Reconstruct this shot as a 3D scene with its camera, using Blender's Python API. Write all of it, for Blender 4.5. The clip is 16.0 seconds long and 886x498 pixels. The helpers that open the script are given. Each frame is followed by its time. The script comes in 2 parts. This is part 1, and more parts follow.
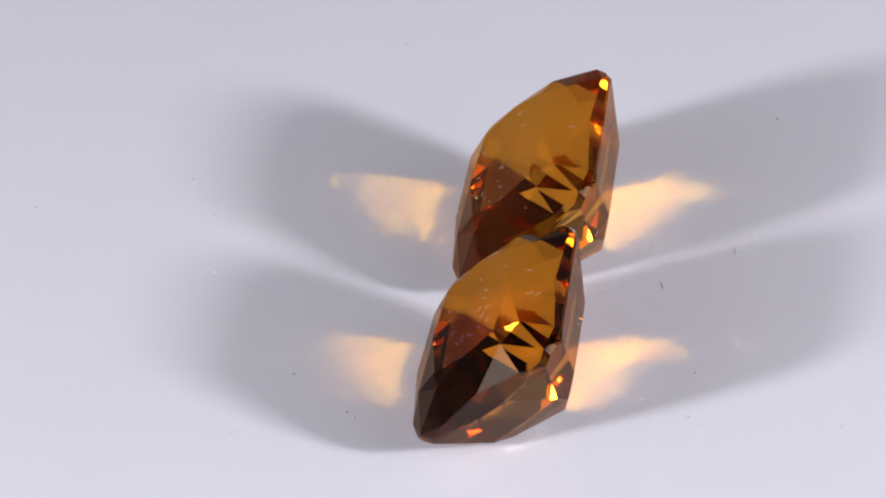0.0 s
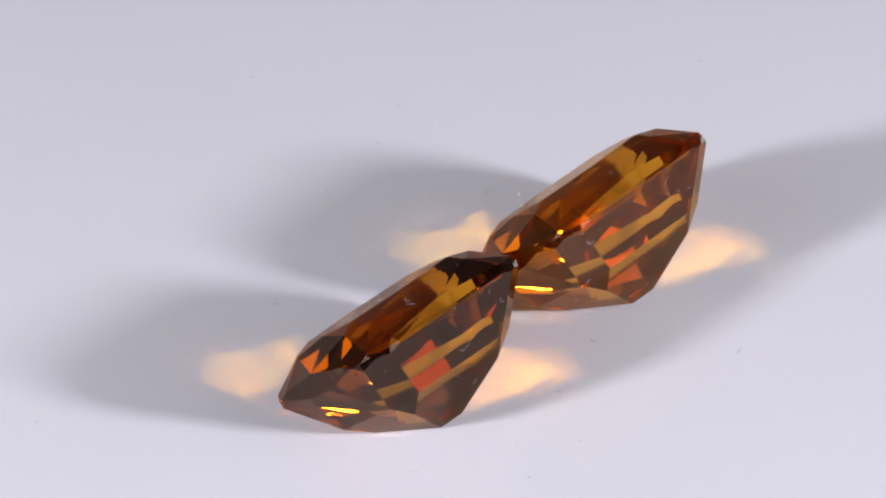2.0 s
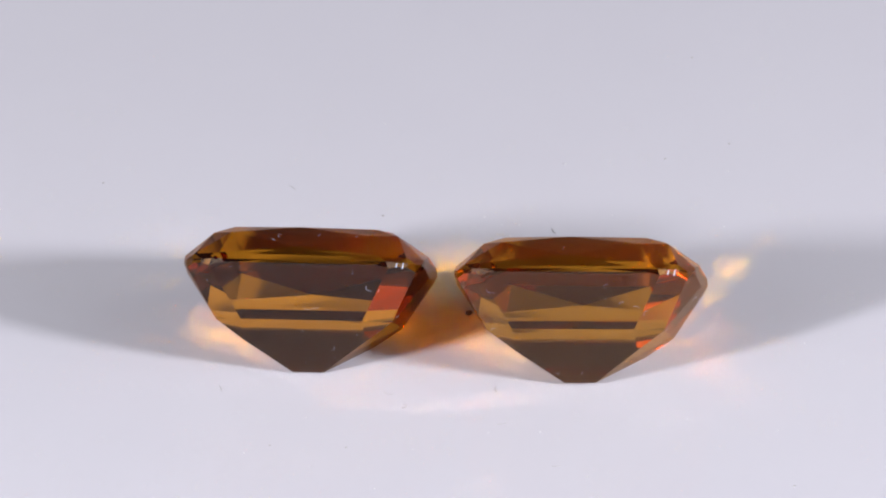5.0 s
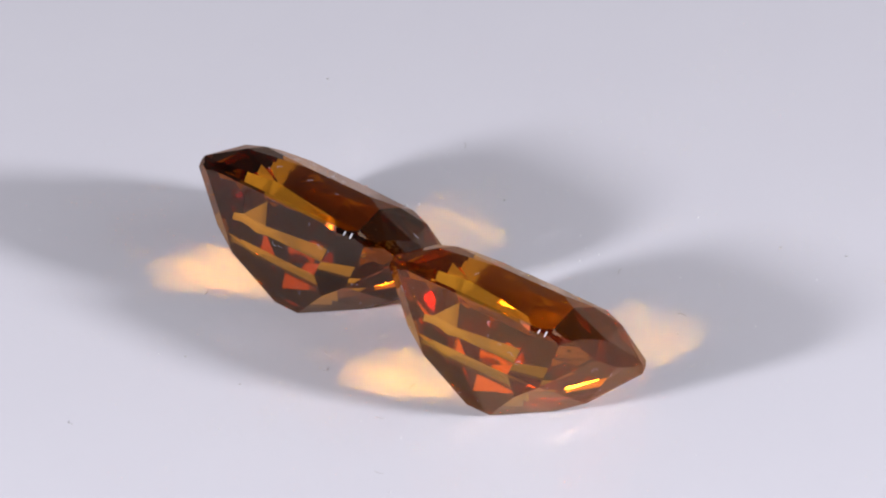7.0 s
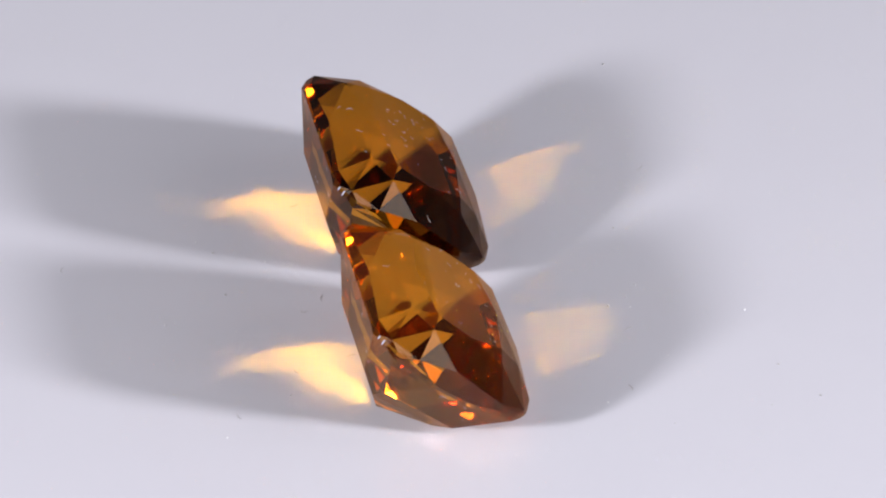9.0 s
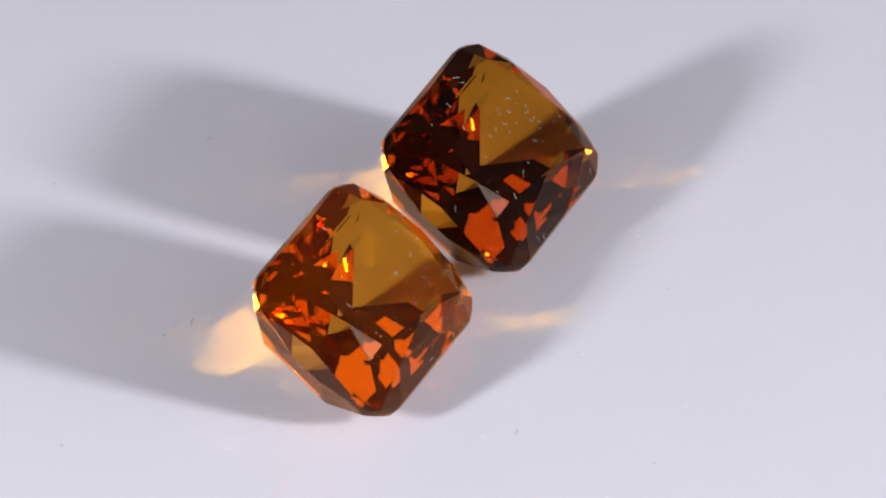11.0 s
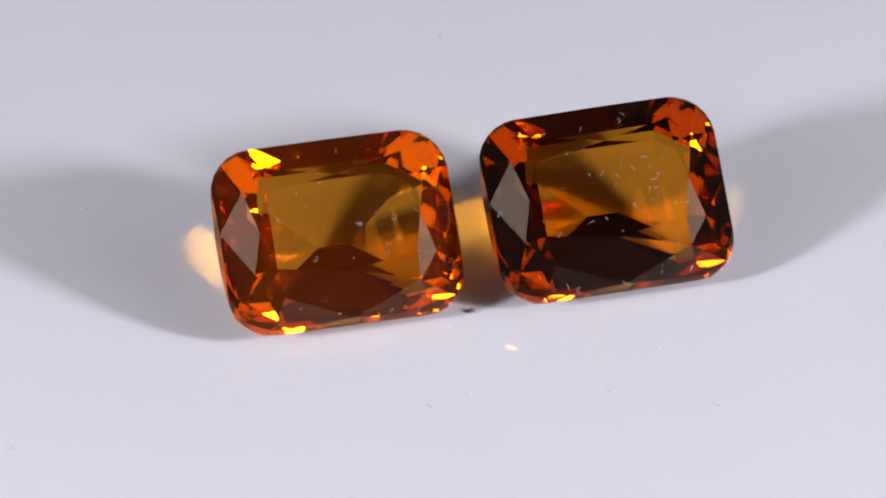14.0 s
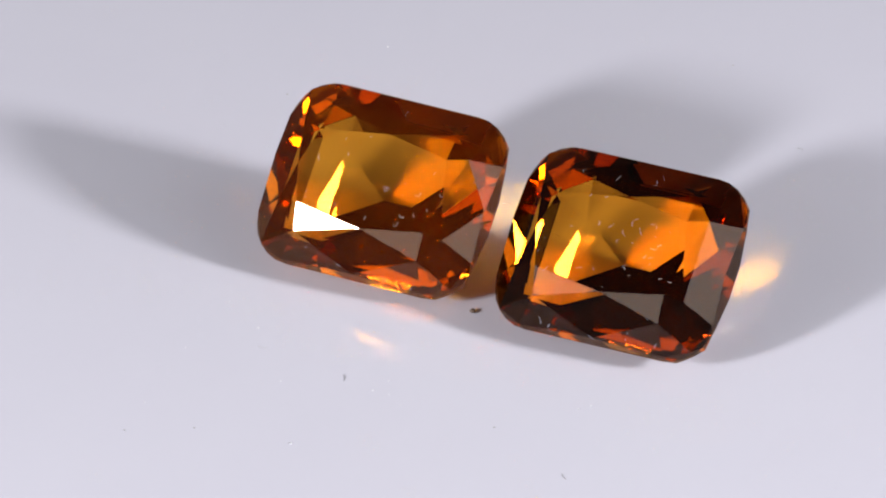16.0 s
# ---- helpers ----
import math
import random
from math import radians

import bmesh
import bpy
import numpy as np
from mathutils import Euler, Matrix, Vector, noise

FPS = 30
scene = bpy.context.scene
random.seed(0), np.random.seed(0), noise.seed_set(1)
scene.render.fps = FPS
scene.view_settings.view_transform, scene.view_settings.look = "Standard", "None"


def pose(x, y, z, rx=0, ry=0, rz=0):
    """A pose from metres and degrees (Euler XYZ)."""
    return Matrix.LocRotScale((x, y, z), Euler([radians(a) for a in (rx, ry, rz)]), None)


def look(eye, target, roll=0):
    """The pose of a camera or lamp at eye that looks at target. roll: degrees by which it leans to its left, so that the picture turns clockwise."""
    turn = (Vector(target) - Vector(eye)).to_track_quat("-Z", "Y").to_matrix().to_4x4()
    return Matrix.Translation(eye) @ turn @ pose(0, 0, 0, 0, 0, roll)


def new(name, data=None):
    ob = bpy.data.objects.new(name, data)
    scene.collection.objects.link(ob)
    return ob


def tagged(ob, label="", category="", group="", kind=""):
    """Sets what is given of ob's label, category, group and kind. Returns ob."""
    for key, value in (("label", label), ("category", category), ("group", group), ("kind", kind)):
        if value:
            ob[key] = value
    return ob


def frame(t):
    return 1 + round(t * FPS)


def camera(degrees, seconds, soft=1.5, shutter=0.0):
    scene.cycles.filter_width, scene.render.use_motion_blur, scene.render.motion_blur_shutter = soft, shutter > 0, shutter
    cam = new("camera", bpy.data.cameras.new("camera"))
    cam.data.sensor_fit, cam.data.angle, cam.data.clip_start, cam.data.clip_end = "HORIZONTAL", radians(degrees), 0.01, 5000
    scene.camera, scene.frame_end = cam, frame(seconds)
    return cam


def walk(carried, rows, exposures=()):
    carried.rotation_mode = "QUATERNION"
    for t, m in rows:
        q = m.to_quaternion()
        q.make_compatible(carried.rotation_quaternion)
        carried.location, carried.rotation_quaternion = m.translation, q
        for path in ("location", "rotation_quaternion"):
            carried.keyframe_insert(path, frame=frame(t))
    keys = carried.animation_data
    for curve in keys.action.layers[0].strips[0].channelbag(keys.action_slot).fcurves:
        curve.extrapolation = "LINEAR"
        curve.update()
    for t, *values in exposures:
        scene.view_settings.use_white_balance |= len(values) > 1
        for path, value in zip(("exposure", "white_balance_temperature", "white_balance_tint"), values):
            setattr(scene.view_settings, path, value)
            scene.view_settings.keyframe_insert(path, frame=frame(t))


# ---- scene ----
import itertools

OMEGA = 18.1625                     # degrees a second, clockwise from above


def turn(t):
    """The turntable's angle at t seconds; it is 0 when the stones face the camera."""
    return OMEGA * (14.5 - t)


MM = 0.001

# ---------------------------------------------------------------- camera
cam = camera(4.47, 16.0, soft=2.0)
EYE_RIGHT = Vector((0.997589, -0.039458, -0.057085))
EYE_UP = Vector((0.069394, 0.567230, 0.820631))
EYE_BACK = Vector((0.0, -0.822614, 0.568600))
eye = Matrix((EYE_RIGHT, EYE_UP, EYE_BACK)).transposed().to_4x4()
eye.translation = (-0.0011685, -0.4650205, 0.3254568)
walk(cam, [(0.0, eye), (16.0, eye)])

# ---------------------------------------------------------------- light
scene.cycles.blur_glossy = 0.0
scene.cycles.sample_clamp_indirect = 0.0
scene.cycles.max_bounces, scene.cycles.glossy_bounces, scene.cycles.transmission_bounces = 24, 20, 20
world = bpy.data.worlds.new("studio")
scene.world = world
world.use_nodes = True
# the studio: dim overhead, paler towards the walls
sky = world.node_tree
way = sky.nodes.new("ShaderNodeTexCoord")
height = sky.nodes.new("ShaderNodeSeparateXYZ")
fade = sky.nodes.new("ShaderNodeMapRange")
fade.inputs["From Min"].default_value, fade.inputs["From Max"].default_value = 0.0, 1.0
fade.inputs["To Min"].default_value, fade.inputs["To Max"].default_value = 0.11, 0.012
sky.links.new(way.outputs["Generated"], height.inputs[0])
sky.links.new(height.outputs["Z"], fade.inputs["Value"])
sky.nodes["Background"].inputs[0].default_value = (0.95, 0.95, 1.0, 1)
sky.links.new(fade.outputs[0], sky.nodes["Background"].inputs[1])


def lamp(name, azimuth, elevation, distance, size, power, colour):
    """A round studio lamp that shines at the turntable's middle; azimuth from straight ahead of the camera to the right."""
    data = bpy.data.lights.new(name, "AREA")
    data.shape, data.size, data.energy, data.color = "DISK", size, power, colour
    ob = new(name, data)
    a, e = radians(azimuth), radians(elevation)
    at = Vector((math.sin(a) * math.cos(e), math.cos(a) * math.cos(e), math.sin(e))) * distance
    ob.matrix_world = look(at, (0, 0, 0.003))
    return ob


# two lamps, each with a wide pale fill lamp added as its reflector
lamp("studio_lamp", -122, 24, 0.270, 0.0360, 0.815, (0.99, 0.975, 1.0))
lamp("studio_lamp", 121, 22, 0.300, 0.0398, 1.215, (0.99, 0.975, 1.0))
# unseen; they soften the shade and put grey reflections in the facets
lamp("wide_fill_lamp", -122, 33, 0.300, 0.1800, 0.152, (0.98, 0.97, 1.0))
lamp("wide_fill_lamp", 120, 31, 0.330, 0.2500, 0.310, (0.98, 0.97, 1.0))


# ---------------------------------------------------------------- materials
def material(name):
    m = bpy.data.materials.new(name)
    m.use_nodes = True
    return m, m.node_tree, m.node_tree.nodes["Principled BSDF"]


def node(tree, kind, **values):
    n = tree.nodes.new(kind)
    for key, value in values.items():
        n.inputs[key.replace("_", " ")].default_value = value
    return n


def mix_colour(tree, factor, a, b):
    n = tree.nodes.new("ShaderNodeMix")
    n.data_type = "RGBA"
    tree.links.new(factor, n.inputs[0])
    for socket, v in ((n.inputs[6], a), (n.inputs[7], b)):
        if isinstance(v, tuple):
            socket.default_value = (*v, 1)
        else:
            tree.links.new(v, socket)
    return n.outputs[2]


def white_acrylic():
    m, t, p = material("glossy_white_acrylic")
    place = t.nodes.new("ShaderNodeTexCoord").outputs["Object"]
    cloud = node(t, "ShaderNodeTexNoise", Scale=90.0, Detail=3.0)
    fine = node(t, "ShaderNodeTexNoise", Scale=2600.0, Detail=4.0)
    for n in (cloud, fine):
        t.links.new(place, n.inputs["Vector"])
    base = mix_colour(t, cloud.outputs[0], (0.565, 0.558, 0.630), (0.590, 0.584, 0.653))
    t.links.new(base, p.inputs["Base Color"])
    rough = node(t, "ShaderNodeMapRange", To_Min=0.03, To_Max=0.09)
    t.links.new(fine.outputs[0], rough.inputs["Value"])
    t.links.new(rough.outputs[0], p.inputs["Roughness"])
    p.inputs["IOR"].default_value = 1.49
    bump = node(t, "ShaderNodeBump", Strength=0.02, Distance=0.0001)
    t.links.new(fine.outputs[0], bump.inputs["Height"])
    t.links.new(bump.outputs[0], p.inputs["Normal"])
    return m


def amber(name, pale, deep, inner, cloud):
    """Coloured quartz: light is tinted as it enters and leaves and more so at each inner reflection, which makes its way
    through the stone longer; the outer polish adds a white sheen, and a share of the light, cloud, is scattered by fine haze and wear."""
    m, t, p = material(name)
    t.nodes.remove(p)
    place = t.nodes.new("ShaderNodeTexCoord").outputs["Object"]
    zone = node(t, "ShaderNodeTexNoise", Scale=160.0, Detail=2.0)
    t.links.new(place, zone.inputs["Vector"])
    through_body = node(t, "ShaderNodeBsdfRefraction", Roughness=0.06, IOR=1.55)
    through_body.distribution = "BECKMANN"
    t.links.new(mix_colour(t, zone.outputs[0], pale, deep), through_body.inputs["Color"])
    inside = node(t, "ShaderNodeBsdfAnisotropic", Roughness=0.05, Color=(*inner, 1.0))
    inside.distribution = "BECKMANN"
    body = t.nodes.new("ShaderNodeMixShader")
    t.links.new(node(t, "ShaderNodeFresnel", IOR=1.55).outputs[0], body.inputs[0])
    t.links.new(through_body.outputs[0], body.inputs[1])
    t.links.new(inside.outputs[0], body.inputs[2])
    sheen = node(t, "ShaderNodeBsdfAnisotropic", Roughness=0.03)
    sheen.distribution = "BECKMANN"
    facing = node(t, "ShaderNodeLayerWeight", Blend=0.5)
    steep = t.nodes.new("ShaderNodeMath")
    steep.operation = "POWER"
    t.links.new(facing.outputs["Facing"], steep.inputs[0])
    steep.inputs[1].default_value = 5.0
    amount = node(t, "ShaderNodeMapRange", To_Min=0.046, To_Max=0.50)
    t.links.new(steep.outputs[0], amount.inputs["Value"])
    both = t.nodes.new("ShaderNodeMixShader")
    t.links.new(amount.outputs[0], both.inputs[0])
    t.links.new(body.outputs[0], both.inputs[1])
    t.links.new(sheen.outputs[0], both.inputs[2])
    haze = node(t, "ShaderNodeBsdfTranslucent", Color=(0.82, 0.45, 0.10, 1.0))
    wear = node(t, "ShaderNodeTexNoise", Scale=420.0, Detail=3.0)
    t.links.new(place, wear.inputs["Vector"])
    share = node(t, "ShaderNodeMapRange", From_Min=0.3, From_Max=0.7, To_Min=cloud * 0.75, To_Max=cloud * 1.25)
    t.links.new(wear.outputs[0], share.inputs["Value"])
    hazed = t.nodes.new("ShaderNodeMixShader")
    t.links.new(share.outputs[0], hazed.inputs[0])
    t.links.new(both.outputs[0], hazed.inputs[1])
    t.links.new(haze.outputs[0], hazed.inputs[2])
    t.links.new(hazed.outputs[0], t.nodes["Material Output"].inputs["Surface"])
    return m


def plain(name, colour, rough, vary=0.15, scale=800.0):
    m, t, p = material(name)
    n = node(t, "ShaderNodeTexNoise", Scale=scale, Detail=4.0)
    t.links.new(t.nodes.new("ShaderNodeTexCoord").outputs["Object"], n.inputs["Vector"])
    low = tuple(c * (1 - vary) for c in colour)
    t.links.new(mix_colour(t, n.outputs[0], low, colour), p.inputs["Base Color"])
    p.inputs["Roughness"].default_value = rough
    return m


ACRYLIC = white_acrylic()
# tint on the way in and out (pale and deep zones), then at each inner reflection
DARK_TINT = (0.945, 0.618, 0.170), (0.905, 0.553, 0.130), (0.52, 0.228, 0.047)
PALE_TINT = (0.97, 0.658, 0.195), (0.94, 0.602, 0.155), (0.71, 0.375, 0.085)
AMBER_DARK = amber("deep_amber_citrine", *DARK_TINT, 0.004)
AMBER_DARK_BELOW = amber("deep_amber_citrine_polished", *DARK_TINT, 0.0)
AMBER_PALE = amber("honey_amber_citrine", *PALE_TINT, 0.07)       # the crown is worn hazy
AMBER_PALE_BELOW = amber("honey_amber_citrine_polished", *PALE_TINT, 0.004)
TABLETOP = plain("grey_tabletop", (0.42, 0.42, 0.44), 0.5, scale=60.0)
DARK_LINT = plain("dark_lint", (0.46, 0.45, 0.47), 0.8)
DARK_CRUMB = plain("dark_crumb", (0.16, 0.11, 0.08), 0.6)
PALE_LINT = plain("pale_lint", (0.70, 0.70, 0.74), 0.5)


# ---------------------------------------------------------------- setting
def mesh(name, bm, mat):
    me = bpy.data.meshes.new(name)
    bm.normal_update()
    bm.to_mesh(me)
    bm.free()
    me.materials.append(mat)
    return me


def part(name, bm, mat, parent, label=""):
    ob = new(name, mesh(name, bm, mat))
    ob.parent = parent
    return tagged(ob, label)


def lathe(profile, steps):
    """A closed round body from (radius, height) pairs, bottom to top."""
    bm = bmesh.new()
    rings = []
    for r, z in profile:
        rings.append([bm.verts.new((r * math.cos(2 * math.pi * i / steps), r * math.sin(2 * math.pi * i / steps), z)) for i in range(steps)])
    for a, b in zip(rings, rings[1:]):
        for i in range(steps):
            j = (i + 1) % steps
            bm.faces.new((a[i], a[j], b[j], b[i]))
    bm.faces.new(list(reversed(rings[0])))
    bm.faces.new(rings[-1])
    return bm


def build_tabletop():
    bm = bmesh.new()
    bmesh.ops.create_cube(bm, size=1.0, matrix=Matrix.Translation((0, 0, -0.043)) @ Matrix.Diagonal((1.6, 1.6, 0.03, 1)))
    bmesh.ops.bevel(bm, geom=bm.edges[:], offset=0.004, segments=2, affect="EDGES")
    ob = new("floor", mesh("floor", bm, TABLETOP))
    return tagged(ob, "plain grey tabletop under the turntable", "tabletop", kind="structure")


def build_turntable():
    ob = new("turntable")
    r, h = 0.13, 0.006
    bm = lathe([(r - 0.001, -h), (r, -h + 0.001), (r, -0.001), (r - 0.0003, -0.0003), (r - 0.001, 0.0)], 128)
    part("platter", bm, ACRYLIC, ob, "glossy white acrylic disc")
    bm = lathe([(0.085, -0.028), (0.085, -0.0065)], 64)
    part("base", bm, TABLETOP, ob)
    return tagged(ob, "glossy white acrylic turntable turning slowly under two stones", "turntable")


# ---------------------------------------------------------------- small shapes
def thread(length, thick, bend, seed):
    """A short bent fibre that lies on the surface."""
    rnd = random.Random(seed)
    bm = bmesh.new()
    x = y = 0.0
    heading = rnd.uniform(0, 6.28)
    steps, sides = 7, 5
    rings = []
    for i in range(steps + 1):
        r = thick * (0.45 if i in (0, steps) else 1.0)
        side = Vector((-math.sin(heading), math.cos(heading), 0))
        rings.append([bm.verts.new(Vector((x, y, thick * 1.05)) + side * (r * math.cos(6.2832 * k / sides)) + Vector((0, 0, r * math.sin(6.2832 * k / sides)))) for k in range(sides)])
        x, y = x + length / steps * math.cos(heading), y + length / steps * math.sin(heading)
        heading += bend / steps * rnd.uniform(0.3, 1.7)
    for a, b in zip(rings, rings[1:]):
        for k in range(sides):
            bm.faces.new((a[k], a[(k + 1) % sides], b[(k + 1) % sides], b[k]))
    bm.faces.new(rings[0])
    bm.faces.new(rings[-1])
    bmesh.ops.recalc_face_normals(bm, faces=bm.faces[:])
    return bm


def grain(size, seed):
    """A tiny uneven crumb."""
    rnd = random.Random(seed)
    bm = bmesh.new()
    bmesh.ops.create_icosphere(bm, subdivisions=2, radius=size)
    for v in bm.verts:
        v.co *= rnd.uniform(0.75, 1.15)
        v.co.z *= 0.6
    low = min(v.co.z for v in bm.verts)
    for v in bm.verts:
        v.co.z -= low
    return bm


# ---------------------------------------------------------------- stones
UNIT = 6 * MM                       # half the length of a stone
# half length, half width and corner radius of the outline, in UNITs, and the band that the girdle takes at its corners
OUTLINE = (1.0, 0.8044, 0.372)
GIRDLE_TOP_Z, GIRDLE_LOW_Z = 0.006, -0.020
TABLE_Z = 0.307
TABLE_CORNER, TABLE_MID_LONG, TABLE_MID_SHORT = {-1: (0.580, 0.325), 1: (0.600, 0.325)}, 0.420, 0.675
# crown: a kite in the middle of each side, from the table to the scalloped girdle, with two star facets beside it
CROWN_LONG = {-1: (0.550, 0.560, 0.235), 1: (0.600, 0.560, 0.245)}
CROWN_SHORT = {-1: (0.765, 0.335, 0.251), 1: (0.765, 0.380, 0.251)}
SCALLOP_LONG, SCALLOP_SHORT = (0.776, 0.118), (0.986, 0.080, 0.108)
SCALLOP_ENDS = ((0.660, 0.787, 0.058), (0.882, 0.687, 0.048), (0.994, 0.430, 0.050))
END_FOOT = (1.0115, 0.15, -0.076)      # where the steep polished band at each short end meets the pavilion
# facet corners of the pavilion, mirrored into the four quarters
PAVILION = ((0.505, 0.510, -0.466), (0.733, 0.352, -0.461), (0.509, 0.307, -0.622), (0.129, 0.0, -0.8635))
CORNER_DIP = {30: -0.0625, 45: -0.030, 60: -0.026, 72: -0.046}      # the girdle's lower edge under the rounded corner


def outline_point(turned, z):
    """A point of the rounded corner in the +x +y quarter; turned: its angle from the +x end."""
    a, b, corner = OUTLINE
    t = radians(turned)
    return Vector((a - corner + corner * math.cos(t), b - corner + corner * math.sin(t), z))


def stone_points(star_dip=0.0):
    """The facet corners of a long cushion: table, crown, scalloped girdle, two pavilion steps and a keel."""
    pts = []
    for sx, sy in itertools.product((1, -1), (1, -1)):
        quarter = [outline_point(t, GIRDLE_TOP_Z) for t in (0, 15, 30, 45, 60, 75, 90)]
        quarter += [outline_point(t, CORNER_DIP.get(t, GIRDLE_LOW_Z)) for t in (0, 30, 45, 60, 72, 90)]
        quarter += [Vector(p) for p in PAVILION + SCALLOP_ENDS + (END_FOOT, CROWN_LONG[sx], CROWN_SHORT[sy])]
        if sx < 0 and sy < 0:
            quarter[-2].z -= star_dip
        quarter.append(Vector((*TABLE_CORNER[sx], TABLE_Z)))
        pts += [Vector((sx * x, sy * y, z)) for x, y, z in quarter if y or sy > 0]
    for side in (1, -1):
        pts += [Vector((side * TABLE_MID_SHORT, 0, TABLE_Z)), Vector((0.04, side * TABLE_MID_LONG, TABLE_Z))]
        pts += [Vector((0.02, side * SCALLOP_LONG[0], SCALLOP_LONG[1]))]
        x, y, z = SCALLOP_SHORT
        pts.append(Vector((side * x, y if side < 0 else 0.01, z)))
    return pts


def stone_body(star_dip=0.0):
    bm = bmesh.new()
    for p in stone_points(star_dip):
        bm.verts.new(p * UNIT)
    made = bmesh.ops.convex_hull(bm, input=bm.verts[:])
    loose = [v for v in bm.verts if not v.link_faces]
    bmesh.ops.delete(bm, geom=loose, context="VERTS")
    bmesh.ops.dissolve_limit(bm, angle_limit=radians(0.8), verts=bm.verts[:], edges=bm.edges[:])
    bmesh.ops.recalc_face_normals(bm, faces=bm.faces[:])
    return bm


def facet_kind(f):
    z = f.calc_center_median().z / UNIT
    if f.normal.z > 0.995:
        return "table"
    if abs(f.normal.z) < 0.30:
        return "girdle"
    return "crown" if z > 0 else "pavilion"


def add_marks(ob, seed, count, star_dip):
    """Fine pale scratches and clinging fibres, laid flat on the facets, and one chip on the girdle."""
    rnd = random.Random(seed)
    bm = stone_body(star_dip)
    faces = [f for f in bm.faces if facet_kind(f) != "girdle" and f.calc_area() > 0.08 * UNIT * UNIT]
    shapes = [mesh("scratch", thread(l * MM, 0.0048 * MM, bend, seed + i), PALE_LINT) for i, (l, bend) in enumerate(((0.20, 0.3), (0.38, 1.0), (0.50, 3.0), (0.12, 0.2), (0.28, 2.2), (0.09, 0.1)))]
    for i in range(count):
        f = rnd.choices(faces, [g.calc_area() * (2.6 if facet_kind(g) == "table" else 1.0) for g in faces])[0]
        k = rnd.randrange(len(f.verts))
        u, v = sorted((rnd.uniform(0.03, 0.95), rnd.uniform(0.03, 0.95)))
        at = u * f.calc_center_median() + (v - u) * f.verts[k].co + (1 - v) * f.verts[k - 1].co
        mark = new("scratch", rnd.choice(shapes))
        mark.parent = ob
        mark.matrix_basis = Matrix.Translation(at) @ f.normal.to_track_quat("Z", "Y").to_matrix().to_4x4() @ pose(0, 0, 0, 0, 0, rnd.uniform(0, 360))
    bm.free()
    for k, turned in enumerate((52, 61)):
        x, y, z = outline_point(turned, -0.02)
        at = Vector((-x, y, z)) * UNIT
        bar = bmesh.new()
        bmesh.ops.create_cube(bar, size=1.0, matrix=Matrix.Diagonal((0.05 * MM, 0.03 * MM, (0.30 - 0.08 * k) * MM, 1)))
        bmesh.ops.bevel(bar, geom=bar.edges[:], offset=0.008 * MM, segments=1, affect="EDGES")
        chip = new("chip", mesh("chip", bar, PALE_LINT))
        chip.parent = ob
        chip.matrix_basis = Matrix.Translation(at) @ pose(0, 0, 0, -14, 0, turned)


def build_stone(mat, below, label, seed, marks, star_dip=0.0):
    ob = new("gemstone")
    for kind in ("table", "crown", "girdle", "pavilion"):
        bm = stone_body(star_dip)
        bmesh.ops.delete(bm, geom=[f for f in bm.faces if facet_kind(f) != kind], context="FACES")
        part(kind, bm, below if kind == "pavilion" else mat, ob)
    add_marks(ob, seed, marks, star_dip)
    return tagged(ob, label, "gemstone", group="pair of stones on the turntable")


def stone_rest(x, y, yaw, tilt, lean):
    """The stone's pose on the turntable at angle 0: it lies on its pavilion with the table tipped up."""
    m = pose(0, 0, 0, 0, 0, yaw) @ pose(0, 0, 0, tilt) @ pose(0, 0, 0, 0, lean)
    lowest = min((m @ (p * UNIT)).z for p in stone_points())
    return Matrix.Translation((x * MM, y * MM, 0.00001 - lowest)) @ m


build_tabletop()
turntable = build_turntable()
stone_dark = build_stone(AMBER_DARK, AMBER_DARK_BELOW, "deep amber faceted citrine lying on its pavilion on white acrylic", 11, 84, 0.015)
stone_pale = build_stone(AMBER_PALE, AMBER_PALE_BELOW, "honey amber faceted citrine with a scratched table, lying on its pavilion", 23, 60)
RESTS = [
    (turntable, Matrix.Identity(4)),
    (stone_dark, stone_rest(7.571, 2.026, -1.16, 39.44, -0.25)),
    (stone_pale, stone_rest(-5.994, 2.878, -2.17, 40.55, 1.35)),
]


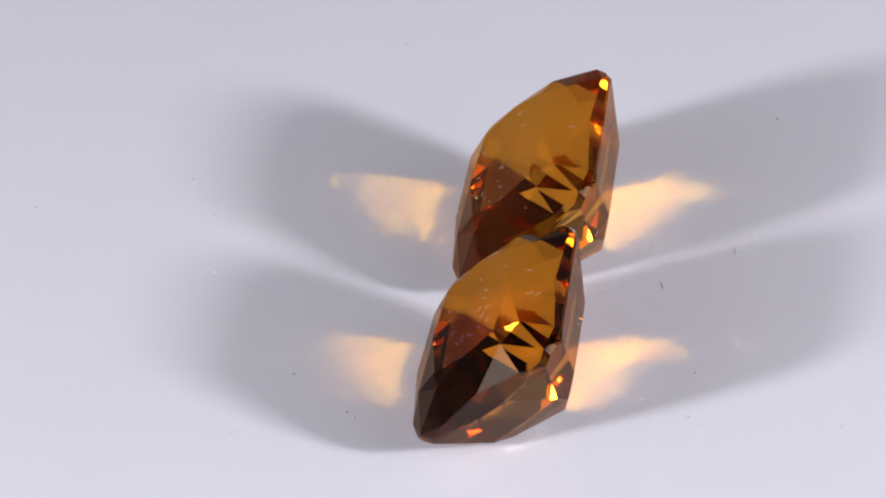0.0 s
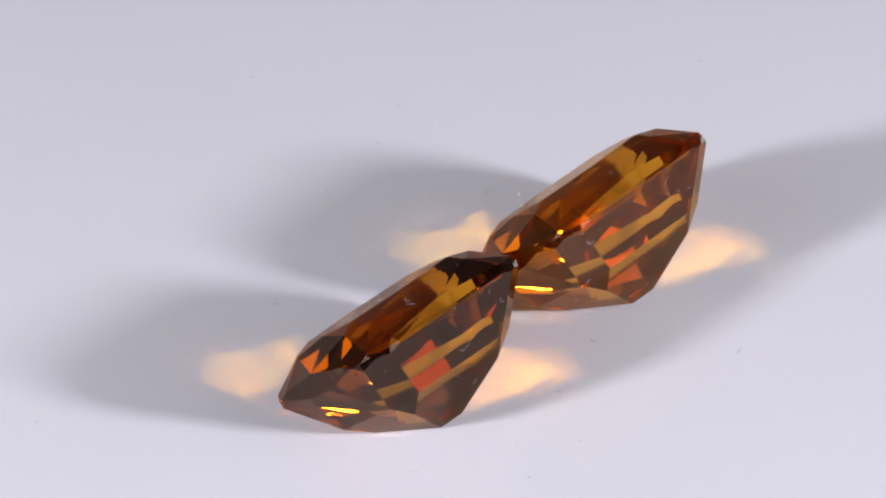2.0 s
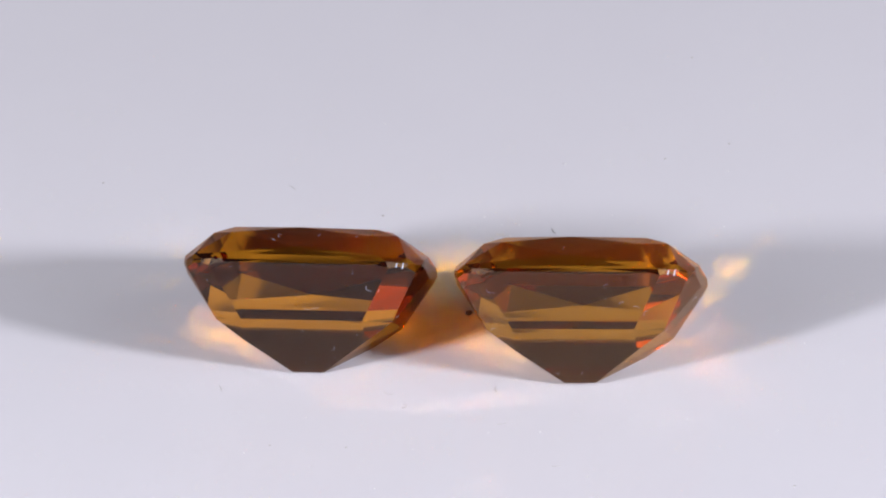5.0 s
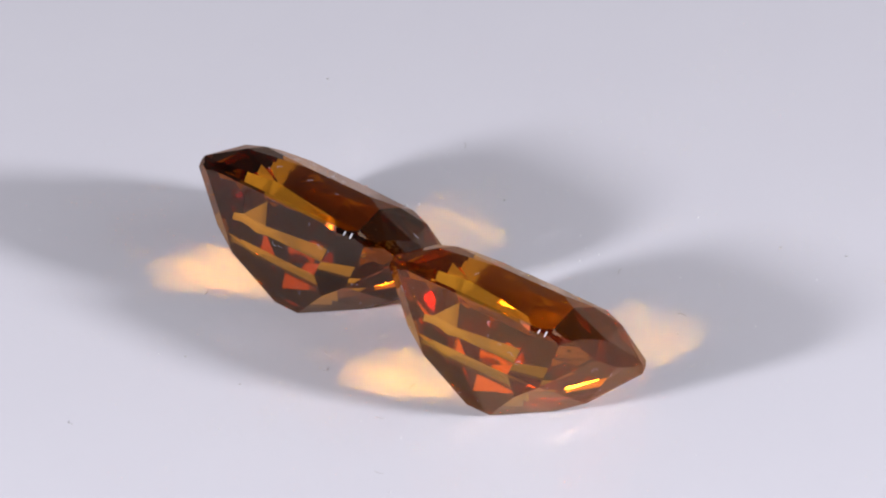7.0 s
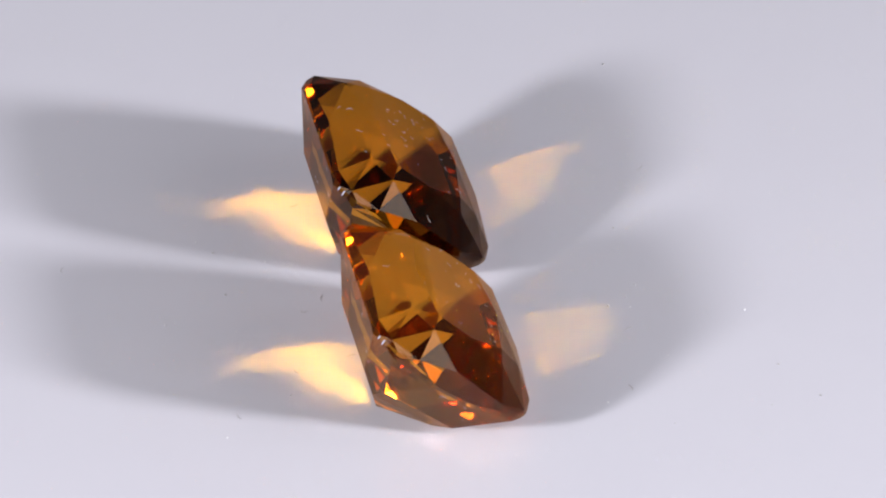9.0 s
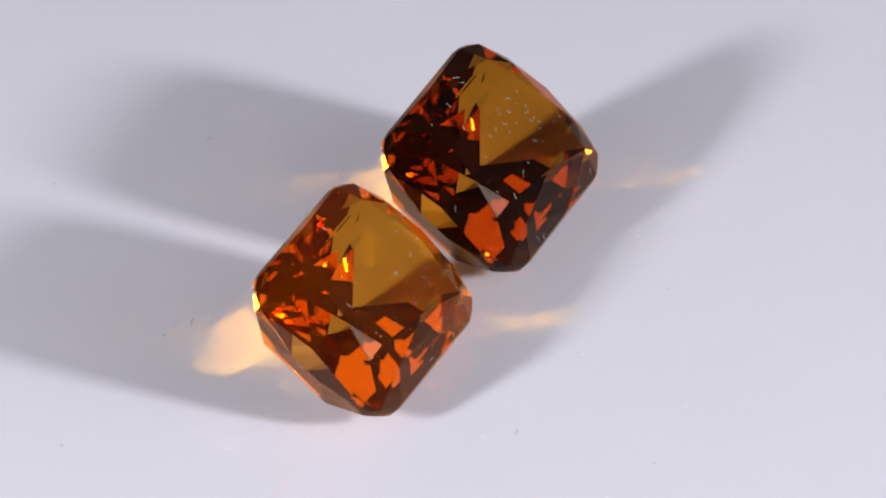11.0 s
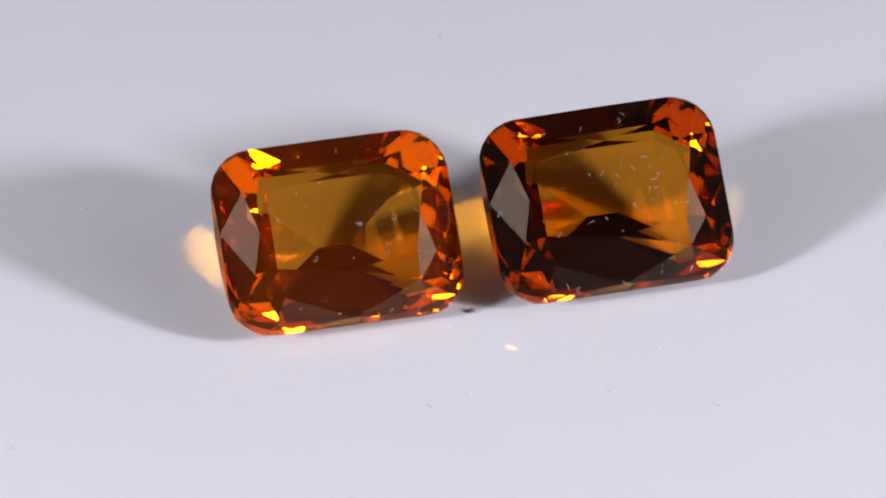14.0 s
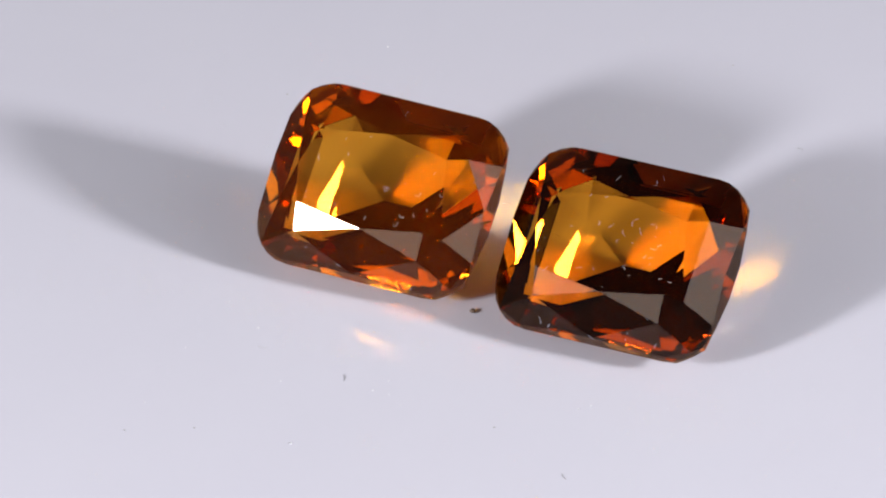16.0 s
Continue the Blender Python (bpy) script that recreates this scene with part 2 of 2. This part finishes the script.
# ---------------------------------------------------------------- dust on the turntable
DUST = [
    (-11.84, -3.33, "w"), (-12.16, -7.68, "w"), (-8.80, -6.30, "h"), (-3.50, -7.50, "h"), (0.05, -8.43, "w"), (8.47, -5.62, "w"),
    (9.95, -10.80, "h"), (-24.20, -5.10, "d"), (9.85, 18.90, "c"), (-5.10, 12.95, "h"), (-4.32, 10.10, "w"), (2.72, 8.12, "c"),
    (8.95, 11.41, "d"), (3.42, 14.95, "w"), (8.93, -5.18, "w"), (-1.77, 10.22, "w"), (-11.90, -15.10, "d"), (-3.67, -13.21, "w"),
    (1.83, 11.63, "w"), (-6.42, -8.63, "w"), (19.85, -11.33, "d"), (-16.04, 9.85, "w"), (7.39, 9.03, "w"),
    (5.22, -8.51, "d"), (-0.88, -7.76, "w"), (5.15, 11.53, "d"), (11.85, 6.85, "h"), (22.45, 7.68, "w"), (10.16, 12.05, "w"),
    (-6.96, 13.83, "w"), (-17.15, 14.50, "d"), (-9.44, -22.95, "d"), (-14.16, 20.29, "w"), (3.39, 24.85, "d"), (5.93, -16.79, "w"),
    (-9.47, -4.88, "w"), (-16.88, 2.43, "w"), (-1.77, -7.75, "w"), (-1.38, -6.73, "w"), (-1.81, 6.23, "h"), (-2.10, 9.46, "h"),
    (3.72, 6.82, "h"), (12.61, -4.06, "w"), (-12.01, -12.62, "w"), (-8.72, -13.72, "d"),
]


def build_dust():
    for i, (x, y, kind) in enumerate(DUST):
        if kind == "w":
            ob = new("dust_speck", mesh("dust_speck", grain((0.035 + 0.025 * (i % 3) / 2) * MM, i), PALE_LINT))
            tagged(ob, "tiny pale speck of dust on the white turntable", "dust")
        elif kind == "d":
            ob = new("dust_speck", mesh("dust_speck", grain(0.06 * MM, i), DARK_LINT))
            tagged(ob, "tiny dark speck of dust on the white turntable", "dust")
        else:
            bend = 3.2 if kind == "c" else 1.2
            ob = new("lint_fibre", mesh("lint_fibre", thread(0.55 * MM, 0.015 * MM, bend, i), DARK_LINT))
            tagged(ob, "short bent grey fibre lying on the white turntable", "fibre")
        RESTS.append((ob, Matrix.Translation((x * MM, y * MM, 0))))
    crumb = new("dark_crumb", mesh("dark_crumb", grain(0.18 * MM, 77), DARK_CRUMB))
    tagged(crumb, "small dark crumb at the middle of the turntable", "crumb")
    RESTS.append((crumb, pose(0.07 * MM, 0.10 * MM, 0, 0, 0, 20)))


build_dust()


# ---------------------------------------------------------------- motion
def motions():
    for thing, rest in RESTS:
        walk(thing, [(i * 0.5, pose(0, 0, 0, 0, 0, turn(i * 0.5)) @ rest) for i in range(33)])


motions()
